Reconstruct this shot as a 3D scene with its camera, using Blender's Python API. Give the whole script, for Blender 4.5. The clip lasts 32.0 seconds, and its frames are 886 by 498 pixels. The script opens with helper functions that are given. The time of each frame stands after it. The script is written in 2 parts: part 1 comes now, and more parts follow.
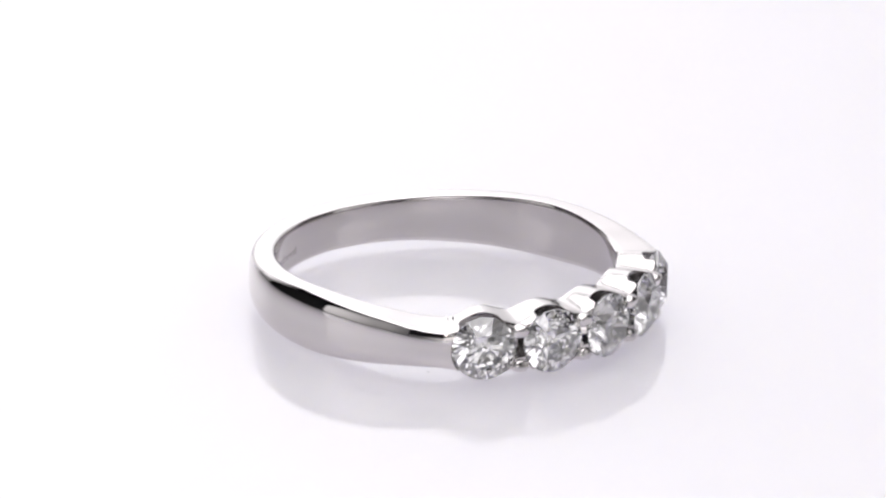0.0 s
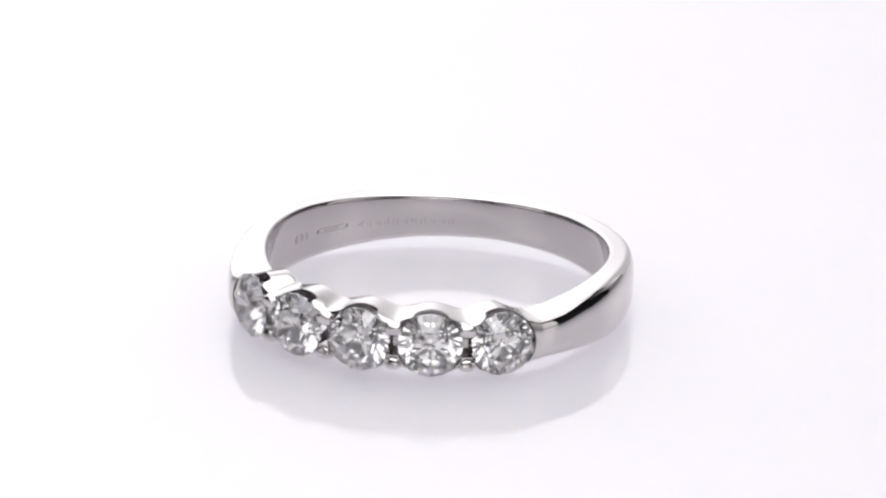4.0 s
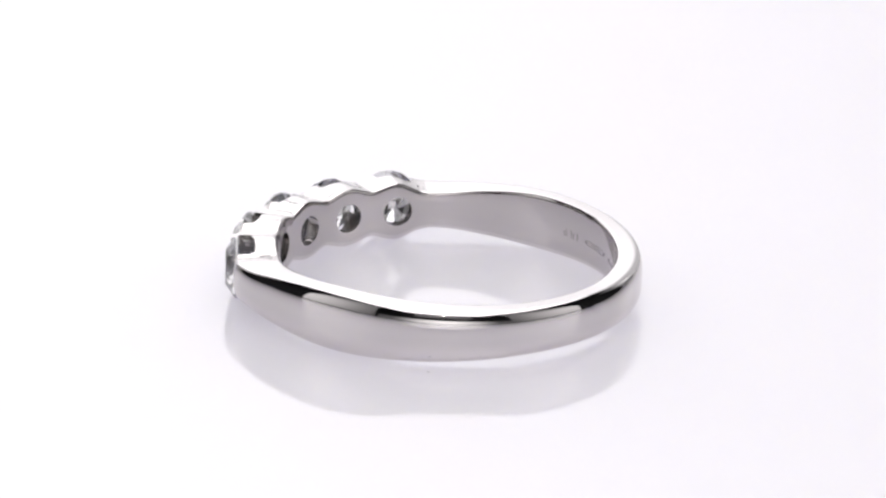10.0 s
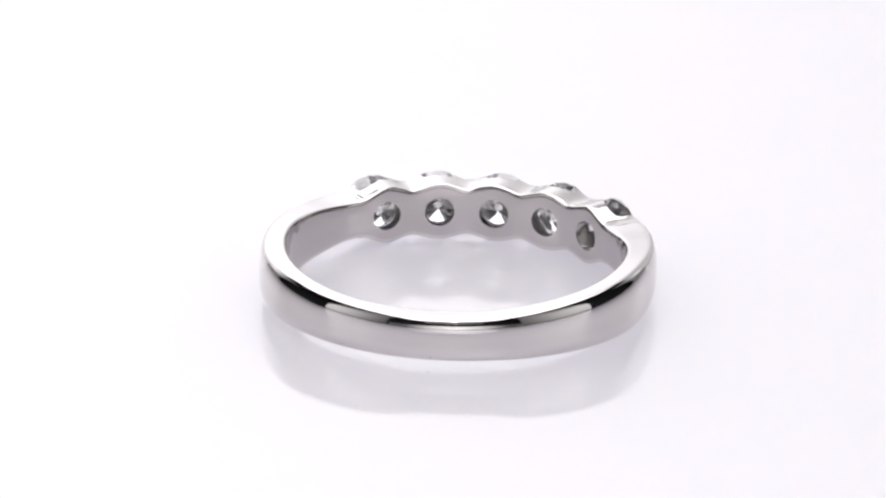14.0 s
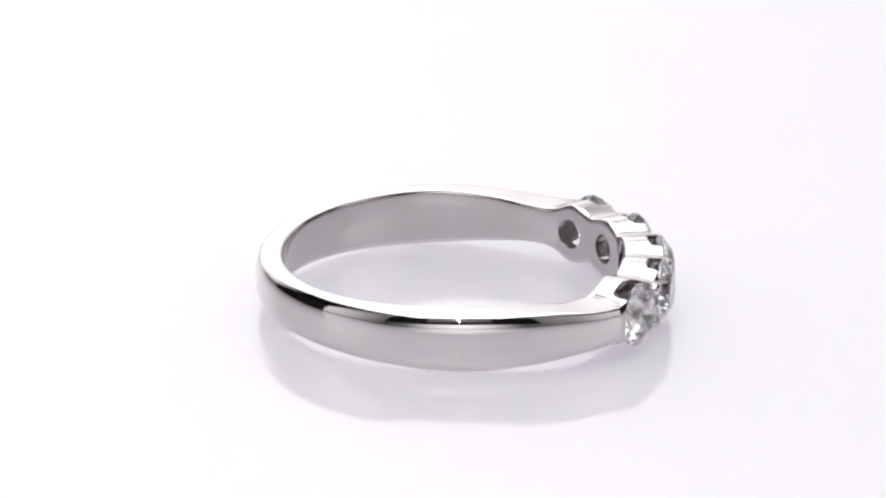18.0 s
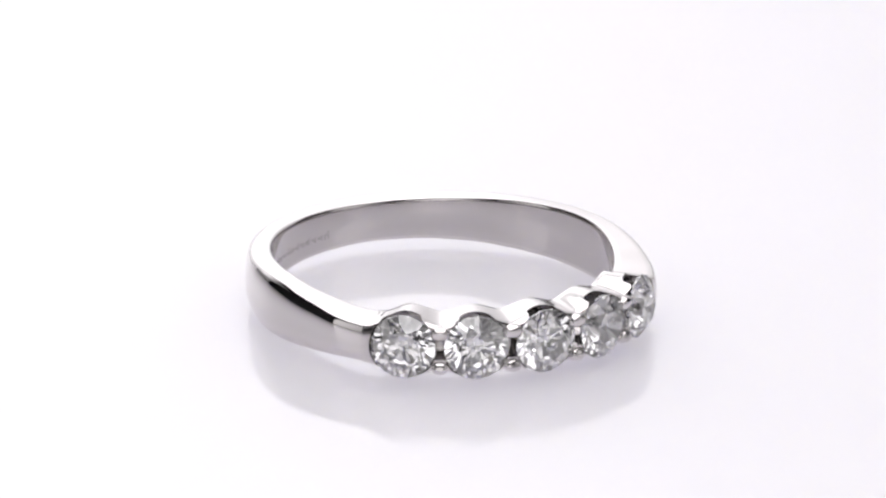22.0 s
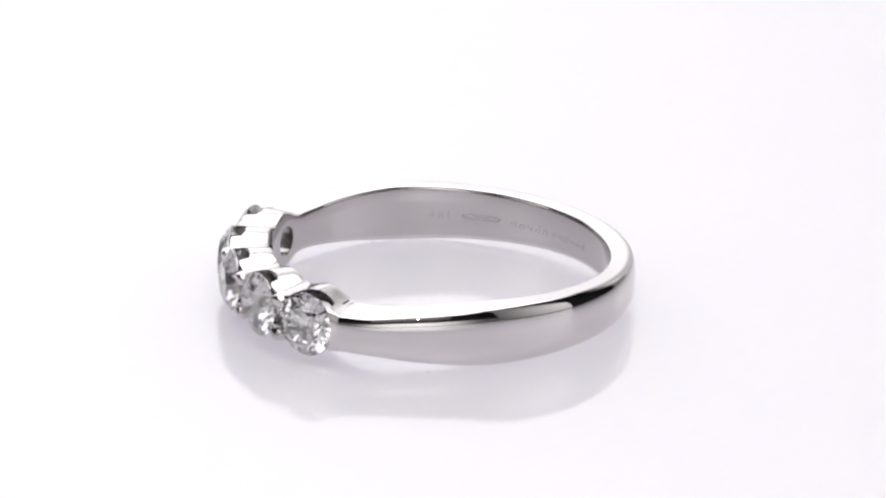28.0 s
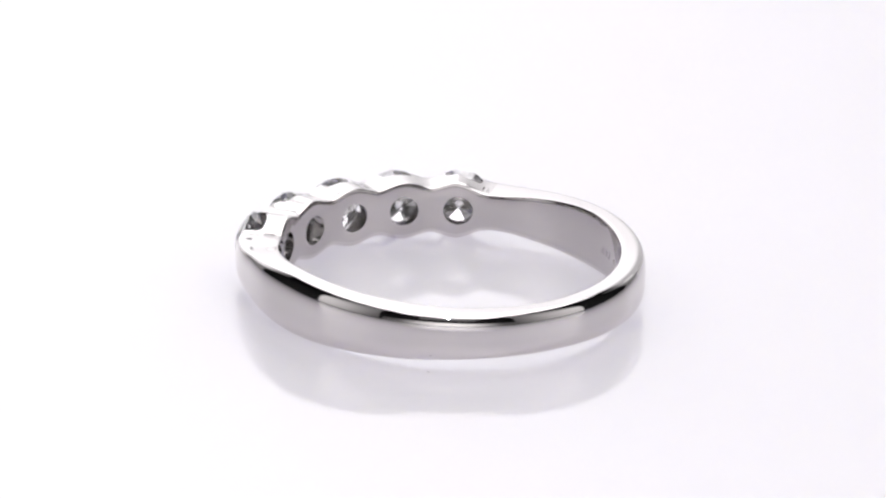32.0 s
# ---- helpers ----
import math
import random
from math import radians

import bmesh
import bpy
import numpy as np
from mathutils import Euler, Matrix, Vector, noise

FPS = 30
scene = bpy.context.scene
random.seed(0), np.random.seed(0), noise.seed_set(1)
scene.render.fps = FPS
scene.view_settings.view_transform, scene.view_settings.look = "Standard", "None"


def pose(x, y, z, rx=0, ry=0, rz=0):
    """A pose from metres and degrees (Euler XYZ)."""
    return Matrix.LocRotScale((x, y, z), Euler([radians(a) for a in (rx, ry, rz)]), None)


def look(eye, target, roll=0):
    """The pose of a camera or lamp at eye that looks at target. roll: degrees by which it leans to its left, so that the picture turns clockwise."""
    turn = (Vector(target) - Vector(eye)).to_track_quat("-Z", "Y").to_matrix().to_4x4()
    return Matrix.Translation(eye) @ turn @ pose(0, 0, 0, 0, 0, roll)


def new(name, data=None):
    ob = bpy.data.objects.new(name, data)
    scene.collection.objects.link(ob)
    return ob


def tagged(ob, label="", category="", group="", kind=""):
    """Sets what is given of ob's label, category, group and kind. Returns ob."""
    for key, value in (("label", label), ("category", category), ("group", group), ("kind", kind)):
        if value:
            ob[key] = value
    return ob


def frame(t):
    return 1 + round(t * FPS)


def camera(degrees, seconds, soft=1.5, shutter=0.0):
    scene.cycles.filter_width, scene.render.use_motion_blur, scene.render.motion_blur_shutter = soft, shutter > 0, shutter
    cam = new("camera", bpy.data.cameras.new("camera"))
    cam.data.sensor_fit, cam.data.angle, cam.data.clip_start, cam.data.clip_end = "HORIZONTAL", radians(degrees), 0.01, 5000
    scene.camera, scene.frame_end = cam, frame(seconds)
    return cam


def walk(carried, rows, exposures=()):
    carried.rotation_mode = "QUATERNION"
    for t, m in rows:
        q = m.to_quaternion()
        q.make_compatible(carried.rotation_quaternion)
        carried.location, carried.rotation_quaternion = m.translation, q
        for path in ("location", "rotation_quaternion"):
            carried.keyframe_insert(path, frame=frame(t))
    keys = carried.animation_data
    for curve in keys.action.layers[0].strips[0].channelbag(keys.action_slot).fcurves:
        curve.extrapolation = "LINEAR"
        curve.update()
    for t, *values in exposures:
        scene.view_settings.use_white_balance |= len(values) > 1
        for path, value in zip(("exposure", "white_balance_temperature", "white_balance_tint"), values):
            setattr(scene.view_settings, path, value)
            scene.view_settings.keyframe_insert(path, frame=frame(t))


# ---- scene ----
MM = 0.001
cam = camera(12.0, 32.0, soft=2.35)
EYE = Vector((-0.190, -187.7, 70.49)) * MM
AIM = EYE + Vector((0.0, math.cos(radians(19.86)), -math.sin(radians(19.86)))) * 0.2
walk(cam, [(0.0, look(EYE, AIM, 1.25)), (32.0, look(EYE, AIM, 1.25))], exposures=[(0.0, 0.0), (32.0, 0.0)])

# ---- light: a white product-photo booth, softboxes above, behind and beside, dark room at the camera ----
TOP_GLOW, BACK_GLOW, LED_GLOW = 2.40, 2.08, 800.0
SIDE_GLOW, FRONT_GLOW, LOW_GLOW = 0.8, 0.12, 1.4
scene.cycles.sample_clamp_indirect = 40.0
scene.cycles.max_bounces, scene.cycles.transmission_bounces, scene.cycles.glossy_bounces = 24, 24, 12
WORLD = bpy.data.worlds.new("dim_room")
scene.world = WORLD
WORLD.use_nodes = True
WORLD.node_tree.nodes["Background"].inputs["Color"].default_value = (0.05, 0.05, 0.055, 1)
WORLD.node_tree.nodes["Background"].inputs["Strength"].default_value = 0.5


# ---- materials ----
def material(name, color, rough=0.5, metal=0.0, **sockets):
    m = bpy.data.materials.new(name)
    m.use_nodes = True
    b = m.node_tree.nodes["Principled BSDF"]
    b.inputs["Base Color"].default_value = (*color, 1)
    b.inputs["Roughness"].default_value = rough
    b.inputs["Metallic"].default_value = metal
    for k, v in sockets.items():
        b.inputs[k.replace("_", " ")].default_value = v
    return m


def vary(m, scale, low, high, socket="Roughness", detail=4.0):
    """Noise between two values on one socket, at a scale per metre."""
    t = m.node_tree
    co = t.nodes.new("ShaderNodeTexCoord")
    n = t.nodes.new("ShaderNodeTexNoise")
    n.inputs["Scale"].default_value, n.inputs["Detail"].default_value = scale, detail
    r = t.nodes.new("ShaderNodeMapRange")
    r.inputs["To Min"].default_value, r.inputs["To Max"].default_value = low, high
    t.links.new(co.outputs["Object"], n.inputs["Vector"])
    t.links.new(n.outputs["Fac"], r.inputs["Value"])
    t.links.new(r.outputs["Result"], t.nodes["Principled BSDF"].inputs[socket])
    return m


def relief(m, scale, strength, distance):
    t = m.node_tree
    co = t.nodes.new("ShaderNodeTexCoord")
    n = t.nodes.new("ShaderNodeTexNoise")
    n.inputs["Scale"].default_value, n.inputs["Detail"].default_value = scale, 5.0
    b = t.nodes.new("ShaderNodeBump")
    b.inputs["Strength"].default_value, b.inputs["Distance"].default_value = strength, distance
    t.links.new(co.outputs["Object"], n.inputs["Vector"])
    t.links.new(n.outputs["Fac"], b.inputs["Height"])
    t.links.new(b.outputs["Normal"], t.nodes["Principled BSDF"].inputs["Normal"])
    return m


def glow(name, color, strength):
    m = material(name, (0.12, 0.12, 0.12), 0.6)
    b = m.node_tree.nodes["Principled BSDF"]
    b.inputs["Emission Color"].default_value = (*color, 1)
    b.inputs["Emission Strength"].default_value = strength
    return m


GOLD = vary(material("polished_white_gold", (0.65, 0.625, 0.622), 0.05, 1.0), 900, 0.04, 0.065)
SATIN = vary(material("satin_white_gold", (0.57, 0.545, 0.543), 0.14, 1.0), 900, 0.07, 0.10)
CAST = vary(material("cast_white_gold", (0.65, 0.625, 0.622), 0.14, 1.0), 1200, 0.11, 0.17)
# Same gold darkened for cut walls: recess shade put into the colour.
SEAT = vary(material("shaded_cut_white_gold", (0.42, 0.40, 0.395), 0.15, 1.0), 1500, 0.10, 0.2)
STAMP = material("stamped_white_gold", (0.40, 0.38, 0.38), 0.3, 1.0)
MARK = material("engraved_white_gold", (0.50, 0.48, 0.475), 0.16, 1.0)
GEM = material("diamond", (0.74, 0.732, 0.74), 0.0, 0.0, IOR=2.42, Transmission_Weight=1.0)
ACRYLIC = vary(material("white_gloss_acrylic", (0.752, 0.737, 0.769), 0.02, 0.0, IOR=1.47, Subsurface_Weight=1.0, Subsurface_Scale=0.035, Subsurface_Radius=(1, 1, 1.1)), 60, 0.05, 0.085)
DUST = material("grey_dust", (0.25, 0.24, 0.26), 0.9)
WALL = relief(material("charcoal_wall_paint", (0.012, 0.012, 0.013), 0.8), 300, 0.2, 0.002)
CASE = material("black_softbox_cloth", (0.02, 0.02, 0.02), 0.7)
LED = glow("led_glow", (1.0, 0.98, 0.95), LED_GLOW)


# ---- mesh helpers ----
def mesh_of(name, bm, mat):
    me = bpy.data.meshes.new(name)
    bm.normal_update()
    bm.to_mesh(me)
    bm.free()
    for m in mat if type(mat) is tuple else (mat,):
        me.materials.append(m)
    return me


def part(name, bm, mat, parent, label="", smooth=0.0):
    me = mesh_of(name, bm, mat)
    if smooth:
        me.shade_smooth()
        me.set_sharp_from_angle(angle=radians(smooth))
    ob = new(name, me)
    ob.parent = parent
    return tagged(ob, label)


def box_bm(sx, sy, sz, bevel=0.0, at=(0, 0, 0)):
    bm = bmesh.new()
    bmesh.ops.create_cube(bm, size=1)
    bmesh.ops.scale(bm, vec=(sx, sy, sz), verts=bm.verts)
    if bevel:
        bmesh.ops.bevel(bm, geom=bm.edges[:], offset=bevel, segments=2, affect="EDGES", profile=0.5)
    bmesh.ops.translate(bm, vec=at, verts=bm.verts)
    return bm


def spline(x, xs, ys):
    """Smooth curve through the knots (xs, ys)."""
    i = max(0, min(len(xs) - 2, int(np.searchsorted(xs, x, side="right")) - 1))
    d = [(ys[min(k + 1, len(xs) - 1)] - ys[max(k - 1, 0)]) / (xs[min(k + 1, len(xs) - 1)] - xs[max(k - 1, 0)]) for k in (i, i + 1)]
    w = xs[i + 1] - xs[i]
    s = (x - xs[i]) / w
    return ((2 * s**3 - 3 * s**2 + 1) * ys[i] + (s**3 - 2 * s**2 + s) * w * d[0]
            + (-2 * s**3 + 3 * s**2) * ys[i + 1] + (s**3 - s**2) * w * d[1])


# ---- the setting: table sheet, walls and lights of the booth ----
def structure(name, bm, mat, label, category, m=Matrix()):
    ob = new(name, mesh_of(name, bm, mat))
    ob.matrix_basis = m
    return tagged(ob, label, category, kind="structure")


structure("floor", box_bm(0.9, 0.9, 0.15, at=(0, 0, -0.075)), ACRYLIC, "thick glossy white acrylic slab with mirror-like reflections", "tabletop")
structure("wall_north", box_bm(1.2, 0.02, 1.0, at=(0, 0.6, 0.25)), WALL, "plain charcoal studio wall behind the booth", "wall")
structure("wall_south", box_bm(1.2, 0.02, 1.0, at=(0, -0.6, 0.2)), WALL, "plain charcoal studio wall at the open booth front", "wall")
structure("wall_west", box_bm(0.02, 1.18, 1.0, at=(-0.6, 0, 0.2)), WALL, "plain charcoal studio wall beside the booth", "wall")
structure("wall_east", box_bm(0.02, 1.18, 1.0, at=(0.6, 0, 0.2)), WALL, "plain charcoal studio wall beside the booth", "wall")
structure("ceiling", box_bm(1.2, 1.2, 0.02, at=(0, 0, 0.72)), WALL, "plain charcoal studio ceiling", "ceiling")


def softbox(w, h, strength, color, m, label, rim=0.005):
    """A light box whose glowing cloth faces its own -z."""
    base = tagged(new("softbox"), label, "softbox", "softboxes of the photo booth")
    base.matrix_basis = m
    part("diffuser", box_bm(w, h, 0.002), glow("diffuser_cloth", color, strength), base, "glowing white diffusion cloth")
    part("housing", box_bm(w + 2 * rim, h + 2 * rim, 0.03, rim * 0.6, at=(0, 0, 0.0185)), CASE, base, "black cloth housing")
    return base


TOP = softbox(0.42, 0.86, TOP_GLOW, (1, 0.98, 1), pose(0, -0.06, 0.38), "large overhead softbox with white diffusion cloth")
BACK = softbox(0.80, 0.37, BACK_GLOW, (0.99, 0.97, 1), look((0.0, 0.40, 0.19), (0.0, 0, 0.19)), "upright softbox with white cloth behind the table")


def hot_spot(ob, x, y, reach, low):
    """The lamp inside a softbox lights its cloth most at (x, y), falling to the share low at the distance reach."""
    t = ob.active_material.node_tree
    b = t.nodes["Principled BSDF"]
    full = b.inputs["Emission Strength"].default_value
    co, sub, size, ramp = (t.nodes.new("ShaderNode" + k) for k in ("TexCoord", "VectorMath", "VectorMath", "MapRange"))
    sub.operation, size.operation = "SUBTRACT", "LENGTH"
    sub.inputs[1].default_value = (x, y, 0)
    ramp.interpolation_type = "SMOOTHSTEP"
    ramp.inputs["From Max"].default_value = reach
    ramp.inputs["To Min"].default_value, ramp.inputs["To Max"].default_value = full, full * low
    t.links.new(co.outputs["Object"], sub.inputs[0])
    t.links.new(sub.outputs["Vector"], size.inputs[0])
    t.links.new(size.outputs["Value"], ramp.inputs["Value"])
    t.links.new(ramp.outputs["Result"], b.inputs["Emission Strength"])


hot_spot(BACK.children[0], 0.13, 0.02, 0.33, 0.30)
for sx in (-0.19, 0.19):
    for sy in (-0.3, 0.3):
        part("hanging_rod", box_bm(0.008, 0.008, 0.30, at=(sx, sy, 0.18)), CASE, TOP, "thin black rod up to the ceiling")


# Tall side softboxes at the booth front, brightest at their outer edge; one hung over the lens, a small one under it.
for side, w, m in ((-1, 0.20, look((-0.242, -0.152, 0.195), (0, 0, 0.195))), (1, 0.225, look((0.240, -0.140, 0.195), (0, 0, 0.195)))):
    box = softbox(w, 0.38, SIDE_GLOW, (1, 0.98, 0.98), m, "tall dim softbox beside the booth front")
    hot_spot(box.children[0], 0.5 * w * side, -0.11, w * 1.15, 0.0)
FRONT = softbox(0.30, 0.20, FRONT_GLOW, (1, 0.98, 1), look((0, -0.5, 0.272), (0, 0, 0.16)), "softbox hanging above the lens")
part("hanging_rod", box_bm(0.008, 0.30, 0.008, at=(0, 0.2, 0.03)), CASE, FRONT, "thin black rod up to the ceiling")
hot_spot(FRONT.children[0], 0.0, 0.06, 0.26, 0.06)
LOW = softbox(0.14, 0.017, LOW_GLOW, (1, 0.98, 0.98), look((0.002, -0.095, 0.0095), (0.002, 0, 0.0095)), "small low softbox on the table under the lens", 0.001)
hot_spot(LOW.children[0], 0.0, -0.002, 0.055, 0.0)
for side, light in ((-1, 1.4), (1, 1.2)):
    wing = softbox(0.15, 0.37, light, (0.99, 0.98, 1), look((0.385 * side, 0.315, 0.19), (0.1 * side, 0.22, 0.19)), "narrow softbox with white cloth in the booth corner")
    hot_spot(wing.children[0], 0.075 * side, 0.0, 0.16, 0.12)


def led_lamp():
    lamp = tagged(new("led_lamp"), "small round white spot lamp on a thin black stand", "lamp")
    lamp.matrix_basis = pose(0.003, -0.300, 0)
    part("base", turned([(0, 9), (2, 9), (3, 8)], 32), CASE, lamp).matrix_basis = pose(0, 0, 0, 0, -90)
    part("stem", turned([(2, 0.35), (138, 0.35)], 12), CASE, lamp).matrix_basis = pose(0, 0, 0, 0, -90)
    part("head", turned([(0, 3.4), (6, 4.2), (7, 3.8)], 24), CASE, lamp, "black lamp head").matrix_basis = pose(0, 0, 0.141, 0, 25, 90) @ pose(-0.004, 0, 0)
    part("bulb", turned([(0, 2.2), (0.9, 1.9), (1.3, 0.9)], 24), LED, lamp, "glowing lens").matrix_basis = pose(0, 0, 0.141, 0, 25, 90) @ pose(0.003, 0, 0)


# ---- the ring: white gold band, five-stone head ----
HEAD, RATE = 318.7, 360 / 20.83   # where the head points at the start, degrees per second clockwise
OFF_U, OFF_V, LIFT, TILT = 0.30, -0.36, 1.53, -1.0
R_IN, R_STONE, PITCH, GIRDLE = 8.06, 9.98, 19.15, 1.50
KNOT = (47.0, 56.0, 68.0, 90.0, 120.0, 150.0, 180.0)
OUTER = (10.34, 10.08, 9.69, 9.37, 9.32, 9.33, 9.35)
TALL_IN = (0.94, 1.00, 1.21, 1.47, 1.40, 1.24, 1.17)
TALL_OUT = (0.79, 0.84, 1.02, 1.24, 1.17, 1.06, 1.01)
TALL_LOW = (0.76, 0.80, 0.98, 1.20, 1.02, 0.81, 0.74)
TALL_BASE = (0.91, 0.95, 1.12, 1.34, 1.20, 0.98, 0.88)
EDGE = (0.16, 0.21, 0.33, 0.40, 0.40, 0.40, 0.40)
DOME = (0.12, 0.12, 0.14, 0.17, 0.16, 0.14, 0.13)


def sweep(angles, profile):
    """A bmesh swept round z; profile(angle) gives points (radius, z) in millimetres, counted the same everywhere."""
    bm = bmesh.new()
    rings = []
    for a in angles:
        c, s = math.cos(radians(a)), math.sin(radians(a))
        rings.append([bm.verts.new((r * c * MM, r * s * MM, z * MM)) for r, z in profile(a)])
    n = len(rings[0])
    for p, q in zip(rings, rings[1:]):
        for k in range(n):
            bm.faces.new((p[k], q[k], q[(k + 1) % n], p[(k + 1) % n]))
    bm.faces.new(rings[0])
    bm.faces.new(rings[-1][::-1])
    bmesh.ops.recalc_face_normals(bm, faces=bm.faces[:])
    for f in bm.faces:                           # the inside is only satin finished
        c = f.calc_center_median()
        f.material_index = int(math.hypot(c.x, c.y) < (R_IN + 0.025) * MM)
    return bm


def half_section(ri, ro, hi, ho, soft_in=0.13, soft_out=0.52, dome=0.12):
    """Upper half of the section, from the middle of the inside over the top to the middle of the outside."""
    pts = [(ri + 0.03 * (k / 12) ** 4, (hi - soft_in) * k / 12) for k in range(12)]
    ri += 0.03
    for k in range(1, 6):
        a = k / 5 * radians(80)
        pts.append((ri + soft_in * (1 - math.cos(a)), hi - soft_in + soft_in * math.sin(a)))
    a0, a1 = math.atan(3.5 * dome / ho), radians(76)
    cr, cz = ro - dome - soft_out * math.cos(a0), ho - soft_out * math.sin(a0)
    r0, z0 = pts[-1]
    r1, z1 = cr + soft_out * math.cos(a1), cz + soft_out * math.sin(a1)
    for k in range(1, 6):                        # the crown, falling to the rounded edge
        s = k / 6
        pts.append((r0 + (r1 - r0) * s, z0 + (z1 - z0) * (0.6 * s + 0.4 * s * s)))
    for k in range(11):                          # the rounded edge
        a = a1 + (a0 - a1) * k / 10
        pts.append((cr + soft_out * math.cos(a), cz + soft_out * math.sin(a)))
    for k in range(1, 17):                       # the domed outer face
        s = 1 - k / 16
        pts.append((ro - dome * s ** 3.5, ho * s))
    return pts


def whole_section(ri, ro, hi, ho, low=None, base=None, **kw):
    """Both halves of the section; low, base: the half heights of the outer and the inner face below, where they differ."""
    up = half_section(ri, ro, hi, ho, **kw)
    down = half_section(ri, ro, base or hi, low or ho, **kw)
    return up + [(r, -z) for r, z in down[-2:0:-1]]


def shank_profile(a):
    a = abs((a + 180) % 360 - 180)
    f = lambda ys: spline(a, KNOT, ys)
    return whole_section(R_IN, f(OUTER), f(TALL_IN), f(TALL_OUT), f(TALL_LOW), f(TALL_BASE), soft_out=f(EDGE), dome=f(DOME))


def head_profile(a):
    """Scalloped gallery: high behind every stone, low and sloping at the shared prongs."""
    a = abs(a)
    wave = (0.5 + 0.5 * math.cos(2 * math.pi * a / PITCH)) ** 0.8
    fade = max(0.0, min(1.0, (49.0 - a) / 11.0))
    mix = lambda x, y: x * fade + y * (1 - fade)
    end = [spline(48.9, KNOT, ys) for ys in (OUTER, TALL_IN, TALL_OUT, EDGE)]
    tall_in, tall_out = 1.17 + 0.31 * wave, 0.82 + 0.44 * wave
    if a > 2 * PITCH:                            # past the last stone the hood runs down into the shoulder
        tall_in, tall_out = (spline(a, (38.0, 40.5, 43.0, 46.0, 49.0), (1.48, 1.38, 1.21, 1.03, end[1])),
                             spline(a, (38.0, 40.5, 43.0, 46.0, 49.0), (1.26, 1.15, 1.00, 0.86, end[2])))
    return whole_section(R_IN, mix(10.12, end[0]), tall_in, tall_out, soft_in=0.13, soft_out=mix(0.27, end[3]), dome=mix(0.04, 0.12))


def turned(profile, steps=40):
    """A solid of revolution about x; profile: points (x, radius)."""
    bm = bmesh.new()
    loops = [[bm.verts.new((x * MM, r * math.cos(2 * math.pi * k / steps) * MM, r * math.sin(2 * math.pi * k / steps) * MM)) for k in range(steps)]
             for x, r in profile]
    for p, q in zip(loops, loops[1:]):
        for k in range(steps):
            bm.faces.new((p[k], p[(k + 1) % steps], q[(k + 1) % steps], q[k]))
    bm.faces.new(loops[0][::-1])
    bm.faces.new(loops[-1])
    bmesh.ops.recalc_face_normals(bm, faces=bm.faces[:])
    return bm


def brilliant(radius):
    """A round brilliant cut along +x: table, stars, kites, upper and lower halves, mains."""
    bm = bmesh.new()
    d = 2 * radius
    at = lambda x, r, deg: bm.verts.new((x * MM, r * math.cos(radians(deg)) * MM, r * math.sin(radians(deg)) * MM))
    crown, girdle, pav = 0.150 * d, 0.018 * d, 0.430 * d
    table = [at(girdle + crown, 0.285 * d, 45 * k + 22.5) for k in range(8)]
    star = [at(girdle + crown * 0.48, 0.395 * d, 45 * k) for k in range(8)]
    upper = [at(girdle, radius, 22.5 * k) for k in range(16)]
    lower = [at(-girdle, radius, 22.5 * k) for k in range(16)]
    half = [at(-girdle - pav * 0.82, radius * 0.176, 45 * k + 22.5) for k in range(8)]
    culet = at(-girdle - pav, 0.0, 0)
    f = bm.faces.new
    f(table)
    for k in range(8):
        n = (k + 1) % 8
        f((table[k - 1], star[k], table[k]))
        f((table[k], star[k], upper[2 * k + 1], star[n]))
        for a, b in ((2 * k - 1, 2 * k), (2 * k, 2 * k + 1)):
            f((star[k], upper[a % 16], upper[b % 16]))
        f((lower[2 * k], half[k], lower[2 * k + 1]))
        f((lower[2 * k + 1], half[k], lower[(2 * k + 2) % 16]))
        f((half[k - 1], lower[2 * k], half[k], culet))
    for k in range(16):
        f((upper[k], lower[k], lower[(k + 1) % 16], upper[(k + 1) % 16]))
    bmesh.ops.recalc_face_normals(bm, faces=bm.faces[:])
    return bm


def cut(bm, mat, cutters):
    """The mesh of bm less the cutters, worked out once."""
    base = new("setting", mesh_of("setting", bm, mat))
    tools = []
    for c, m in cutters:
        # Cut walls take SEAT, whose darker colour stands in for shade in the holes.
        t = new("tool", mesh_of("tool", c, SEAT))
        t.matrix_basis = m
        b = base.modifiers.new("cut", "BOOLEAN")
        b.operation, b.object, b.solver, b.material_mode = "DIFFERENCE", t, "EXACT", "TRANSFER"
        tools.append(t)
    bpy.context.view_layer.update()
    me = bpy.data.meshes.new_from_object(base.evaluated_get(bpy.context.evaluated_depsgraph_get()))
    for o in (base, *tools):
        bpy.data.objects.remove(o)
    return me


def spin(deg, r=0.0, z=0.0):
    return pose(0, 0, 0, 0, 0, deg) @ pose(r * MM, 0, z * MM)


def claw():
    """A rounded bar that runs inwards along -x from a blunt bead, spreading like a fan and growing flatter."""
    bm = turned([(0.12, 0.14), (0.09, 0.24), (0.03, 0.30), (-0.08, 0.32), (-0.25, 0.34), (-0.45, 0.34), (-0.65, 0.33), (-0.85, 0.30), (-1.0, 0.24)], 24)
    for v in bm.verts:
        grow = max(0.0, -v.co.x / MM - 0.2) / 1.25
        r = math.hypot(v.co.y, v.co.z)
        v.co.y, v.co.z = (r * math.copysign(abs(k / r) ** 0.80, k) for k in (v.co.y, v.co.z))
        v.co.y *= 1.35 + 0.62 * grow
        v.co.z *= 0.92 - 0.66 * grow
    return bm


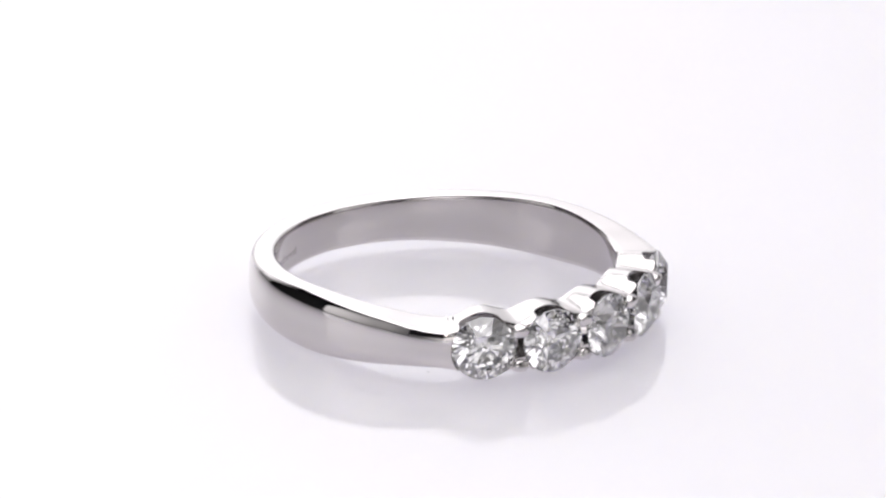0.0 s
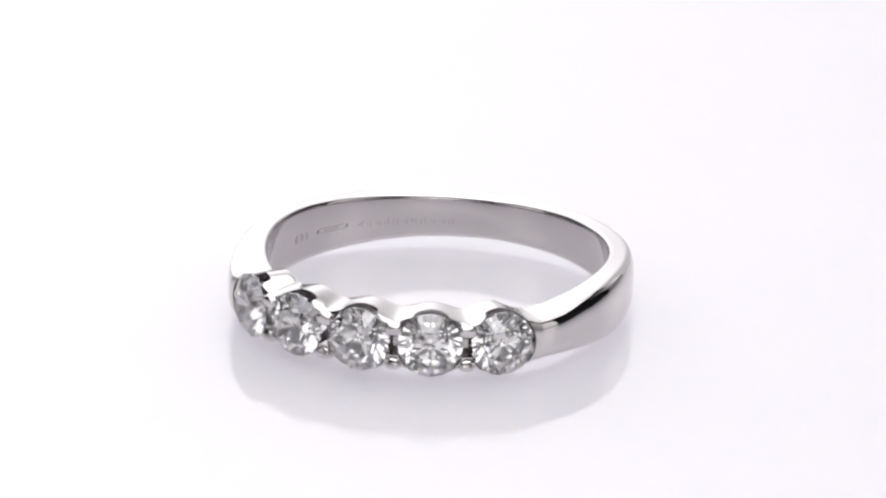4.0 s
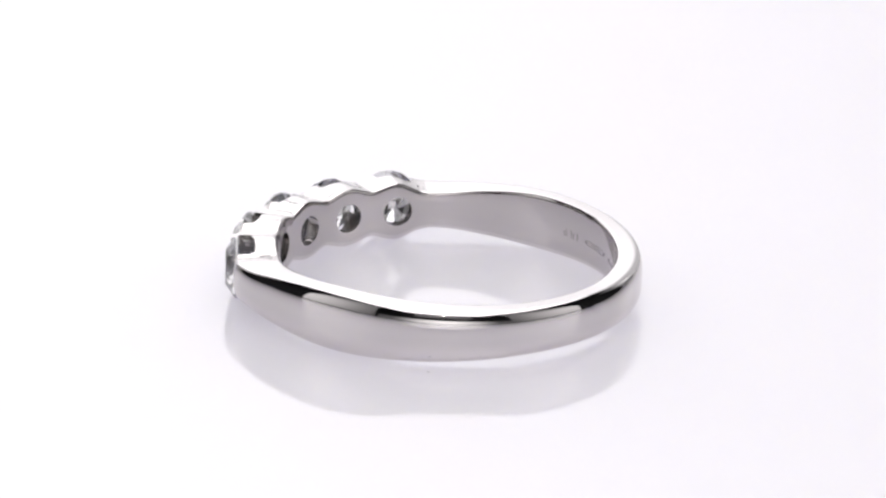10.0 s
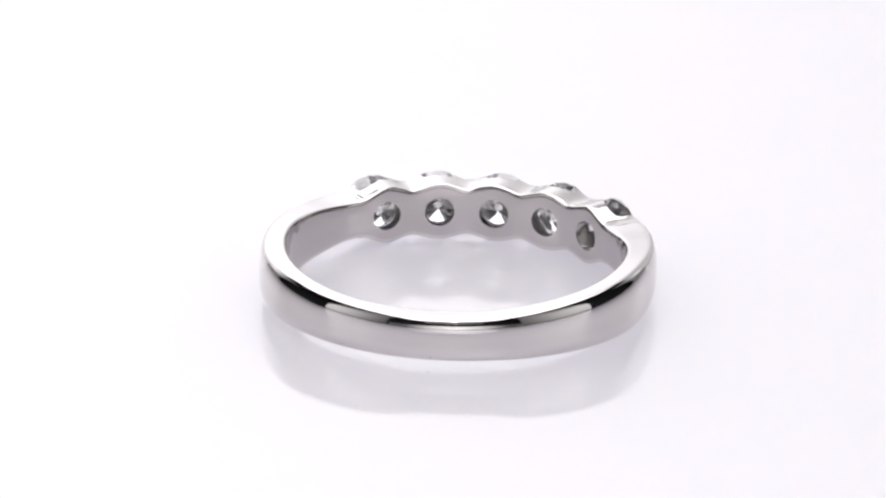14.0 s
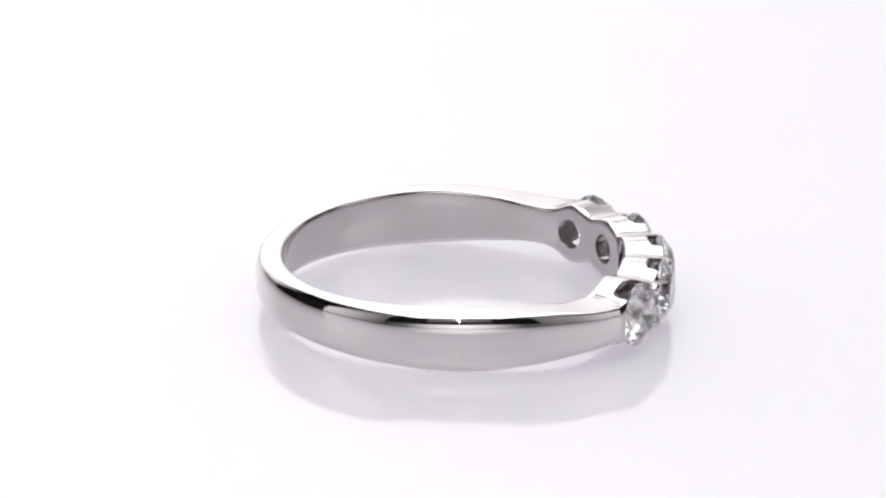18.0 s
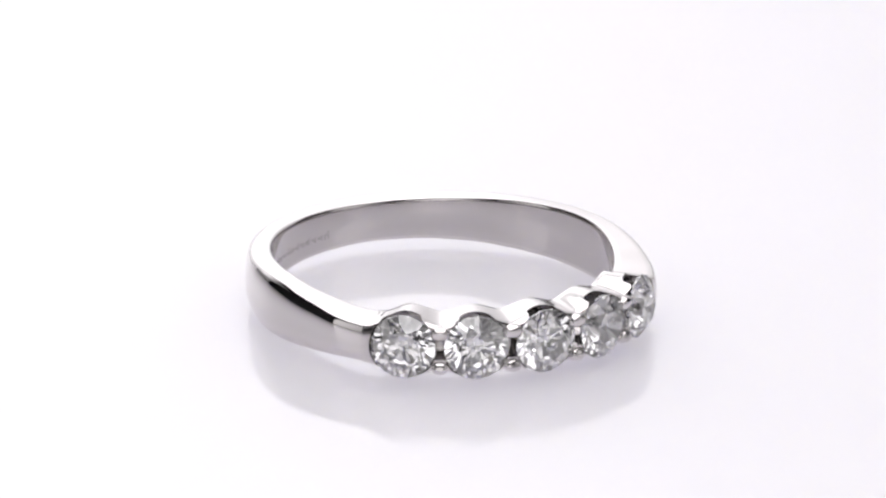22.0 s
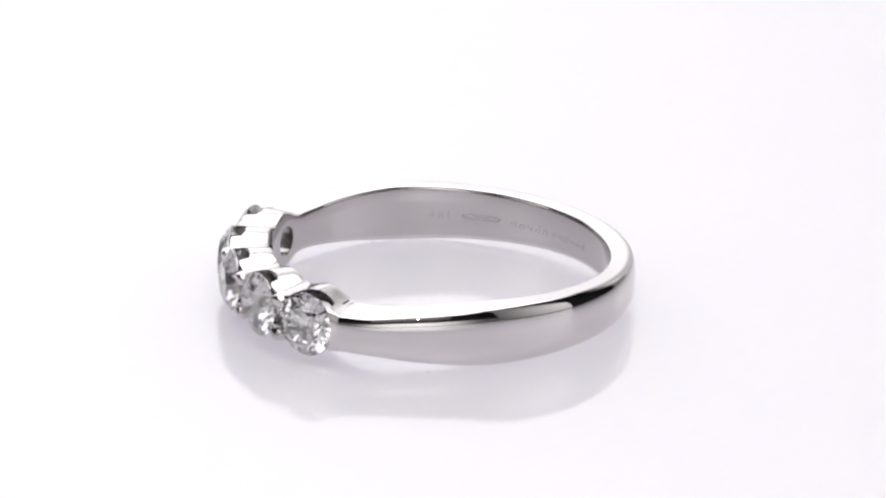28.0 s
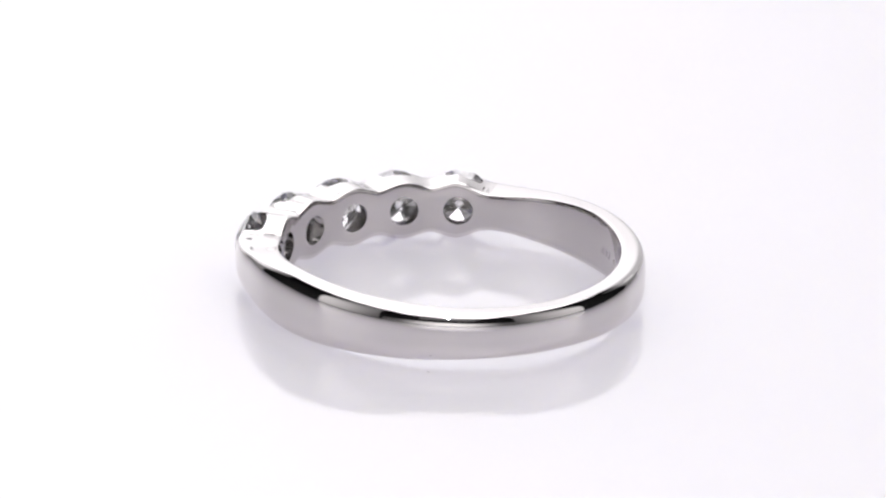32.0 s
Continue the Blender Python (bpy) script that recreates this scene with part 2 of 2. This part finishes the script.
def strip(a0, a1, z0, z1, thick=0.012):
    """A shallow patch on the inside of the band, between two angles and two heights."""
    bm = bmesh.new()
    rows = []
    n = max(2, int((a1 - a0) / 1.0) + 1)
    for k in range(n + 1):
        a = radians(a0 + (a1 - a0) * k / n)
        rows.append([bm.verts.new((r * math.cos(a) * MM, r * math.sin(a) * MM, z * MM))
                     for r, z in ((R_IN + 0.01, z0), (R_IN + 0.01, z1), (R_IN - thick, z1 - 0.01), (R_IN - thick, z0 + 0.01))])
    for p, q in zip(rows, rows[1:]):
        for k in range(4):
            bm.faces.new((p[k], q[k], q[(k + 1) % 4], p[(k + 1) % 4]))
    bm.faces.new(rows[0])
    bm.faces.new(rows[-1][::-1])
    bmesh.ops.recalc_face_normals(bm, faces=bm.faces[:])
    return bm


def engrave(band):
    """Worn stamps inside the band: a row of letter marks, a lozenge stamp and a short fineness mark, all as plain bars."""
    tall = (0.16, 0.02, 0.02, 0.12, 0.02, 0.10, 0.02, 0.14, 0.02, 0.02, 0.12)
    for k, top in enumerate(tall):               # every worn letter is two strokes and a bar between them
        a = 195.0 + 3.25 * k
        part("engraved_bar", strip(a, a + 0.55, -0.24, top), MARK, band, "faint engraved mark")
        part("engraved_bar", strip(a + 1.5, a + 2.0, -0.24 + 0.07 * (k % 3), 0.02 - 0.05 * (k % 2)), MARK, band, "faint engraved mark")
        part("engraved_bar", strip(a + 0.55, a + 1.5, -0.05 - 0.06 * (k % 3), 0.0 - 0.06 * (k % 3)), MARK, band, "faint engraved mark")
    for z0, z1, cut_in in ((-0.16, -0.10, 1.6), (0.08, 0.14, 1.6), (-0.045, 0.025, 4.2)):
        part("hallmark_bar", strip(233.2 + cut_in, 247.8 - cut_in, z0, z1), STAMP, band, "engraved hallmark stroke")
    for a in (233.6, 246.4):
        part("hallmark_bar", strip(a, a + 1.0, -0.11, 0.09), STAMP, band, "engraved hallmark stroke")
    for a, top in ((252.0, 0.18), (254.0, 0.10), (255.2, 0.18), (257.4, 0.18), (258.6, 0.05)):
        part("engraved_bar", strip(a, a + 0.6, -0.20, top), MARK, band, "faint engraved mark")
    for a in (254.6, 258.0):
        part("engraved_bar", strip(a, a + 0.6, -0.06, 0.0), MARK, band, "faint engraved mark")


def build_ring():
    ring = tagged(new("ring"), "polished white gold ring with five diamonds on white acrylic", "ring")
    shank = part("band", sweep(list(np.linspace(48.9, 311.1, 240)), shank_profile), (GOLD, SATIN), ring, "polished white gold shank tapering to the back", 40)
    stones = [PITCH * k for k in (-2, -1, 0, 1, 2)]
    cutters = []
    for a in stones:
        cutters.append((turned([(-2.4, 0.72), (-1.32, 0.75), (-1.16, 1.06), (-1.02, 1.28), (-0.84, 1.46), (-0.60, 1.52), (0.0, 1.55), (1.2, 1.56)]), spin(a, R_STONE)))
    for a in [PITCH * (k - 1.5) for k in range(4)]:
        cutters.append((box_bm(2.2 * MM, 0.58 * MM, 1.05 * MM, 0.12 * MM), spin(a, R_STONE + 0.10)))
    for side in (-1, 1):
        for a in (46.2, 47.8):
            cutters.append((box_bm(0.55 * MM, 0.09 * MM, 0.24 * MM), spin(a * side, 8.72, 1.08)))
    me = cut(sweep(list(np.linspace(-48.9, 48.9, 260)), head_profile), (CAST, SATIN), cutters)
    me.shade_smooth()
    me.set_sharp_from_angle(angle=radians(32))
    head = new("setting", me)
    head.parent = ring
    tagged(head, "scalloped white gold gallery with drilled stone seats")
    gem = mesh_of("diamond", brilliant(GIRDLE), GEM)
    for k, a in enumerate(stones):
        ob = new("diamond", gem)
        ob.parent = ring
        ob.matrix_basis = spin(a, R_STONE) @ pose(0, 0, 0, 7 + 13 * k)
        tagged(ob, "round brilliant-cut clear diamond")
    claw_me = mesh_of("prong", claw(), CAST)
    claw_me.shade_smooth()
    for a in [PITCH * (k - 1.5) for k in range(4)]:
        for up in (1, -1):
            ob = new("prong", claw_me)
            ob.parent = head
            ob.matrix_basis = spin(a) @ pose(10.20 * MM, 0, (0.68 if up > 0 else -0.90) * MM) @ pose(0, 0, 0, 0 if up > 0 else 180, 13 if up > 0 else -12) @ Matrix.Diagonal((1, 1.0 if up > 0 else 0.85, 1, 1))
            tagged(ob, "rounded white gold prong shared by two stones")
    engrave(shank)
    return ring


RING = build_ring()
led_lamp()


def speck(name, x, y, size, mat, label):
    """A flat grain of dust that lies on the table."""
    bm = bmesh.new()
    bmesh.ops.create_icosphere(bm, subdivisions=2, radius=size * MM)
    for v in bm.verts:
        v.co *= 1 + 0.35 * noise.noise(v.co * 4000)
        v.co.z *= 0.15
    low = min(v.co.z for v in bm.verts)
    bmesh.ops.translate(bm, vec=(0, 0, -low), verts=bm.verts)
    ob = new(name, mesh_of(name, bm, mat))
    ob.matrix_basis = pose(x * MM, y * MM, 0)
    return tagged(ob, label, "dust speck")


speck("dust_speck", -0.75, -9.09, 0.06, DUST, "tiny grey dust speck on the white acrylic")


def motions():
    """The ring turns clockwise on its stand, a little off the turning axis."""
    rows = []
    for k in range(33):
        a = HEAD - RATE * k
        u = pose(0, 0, 0, 0, 0, HEAD - 2.6 - RATE * k) @ Vector((OFF_U * MM, OFF_V * MM, LIFT * MM))
        rows.append((float(k), pose(u.x, u.y, u.z, 0, TILT, a)))
    walk(RING, rows)


motions()
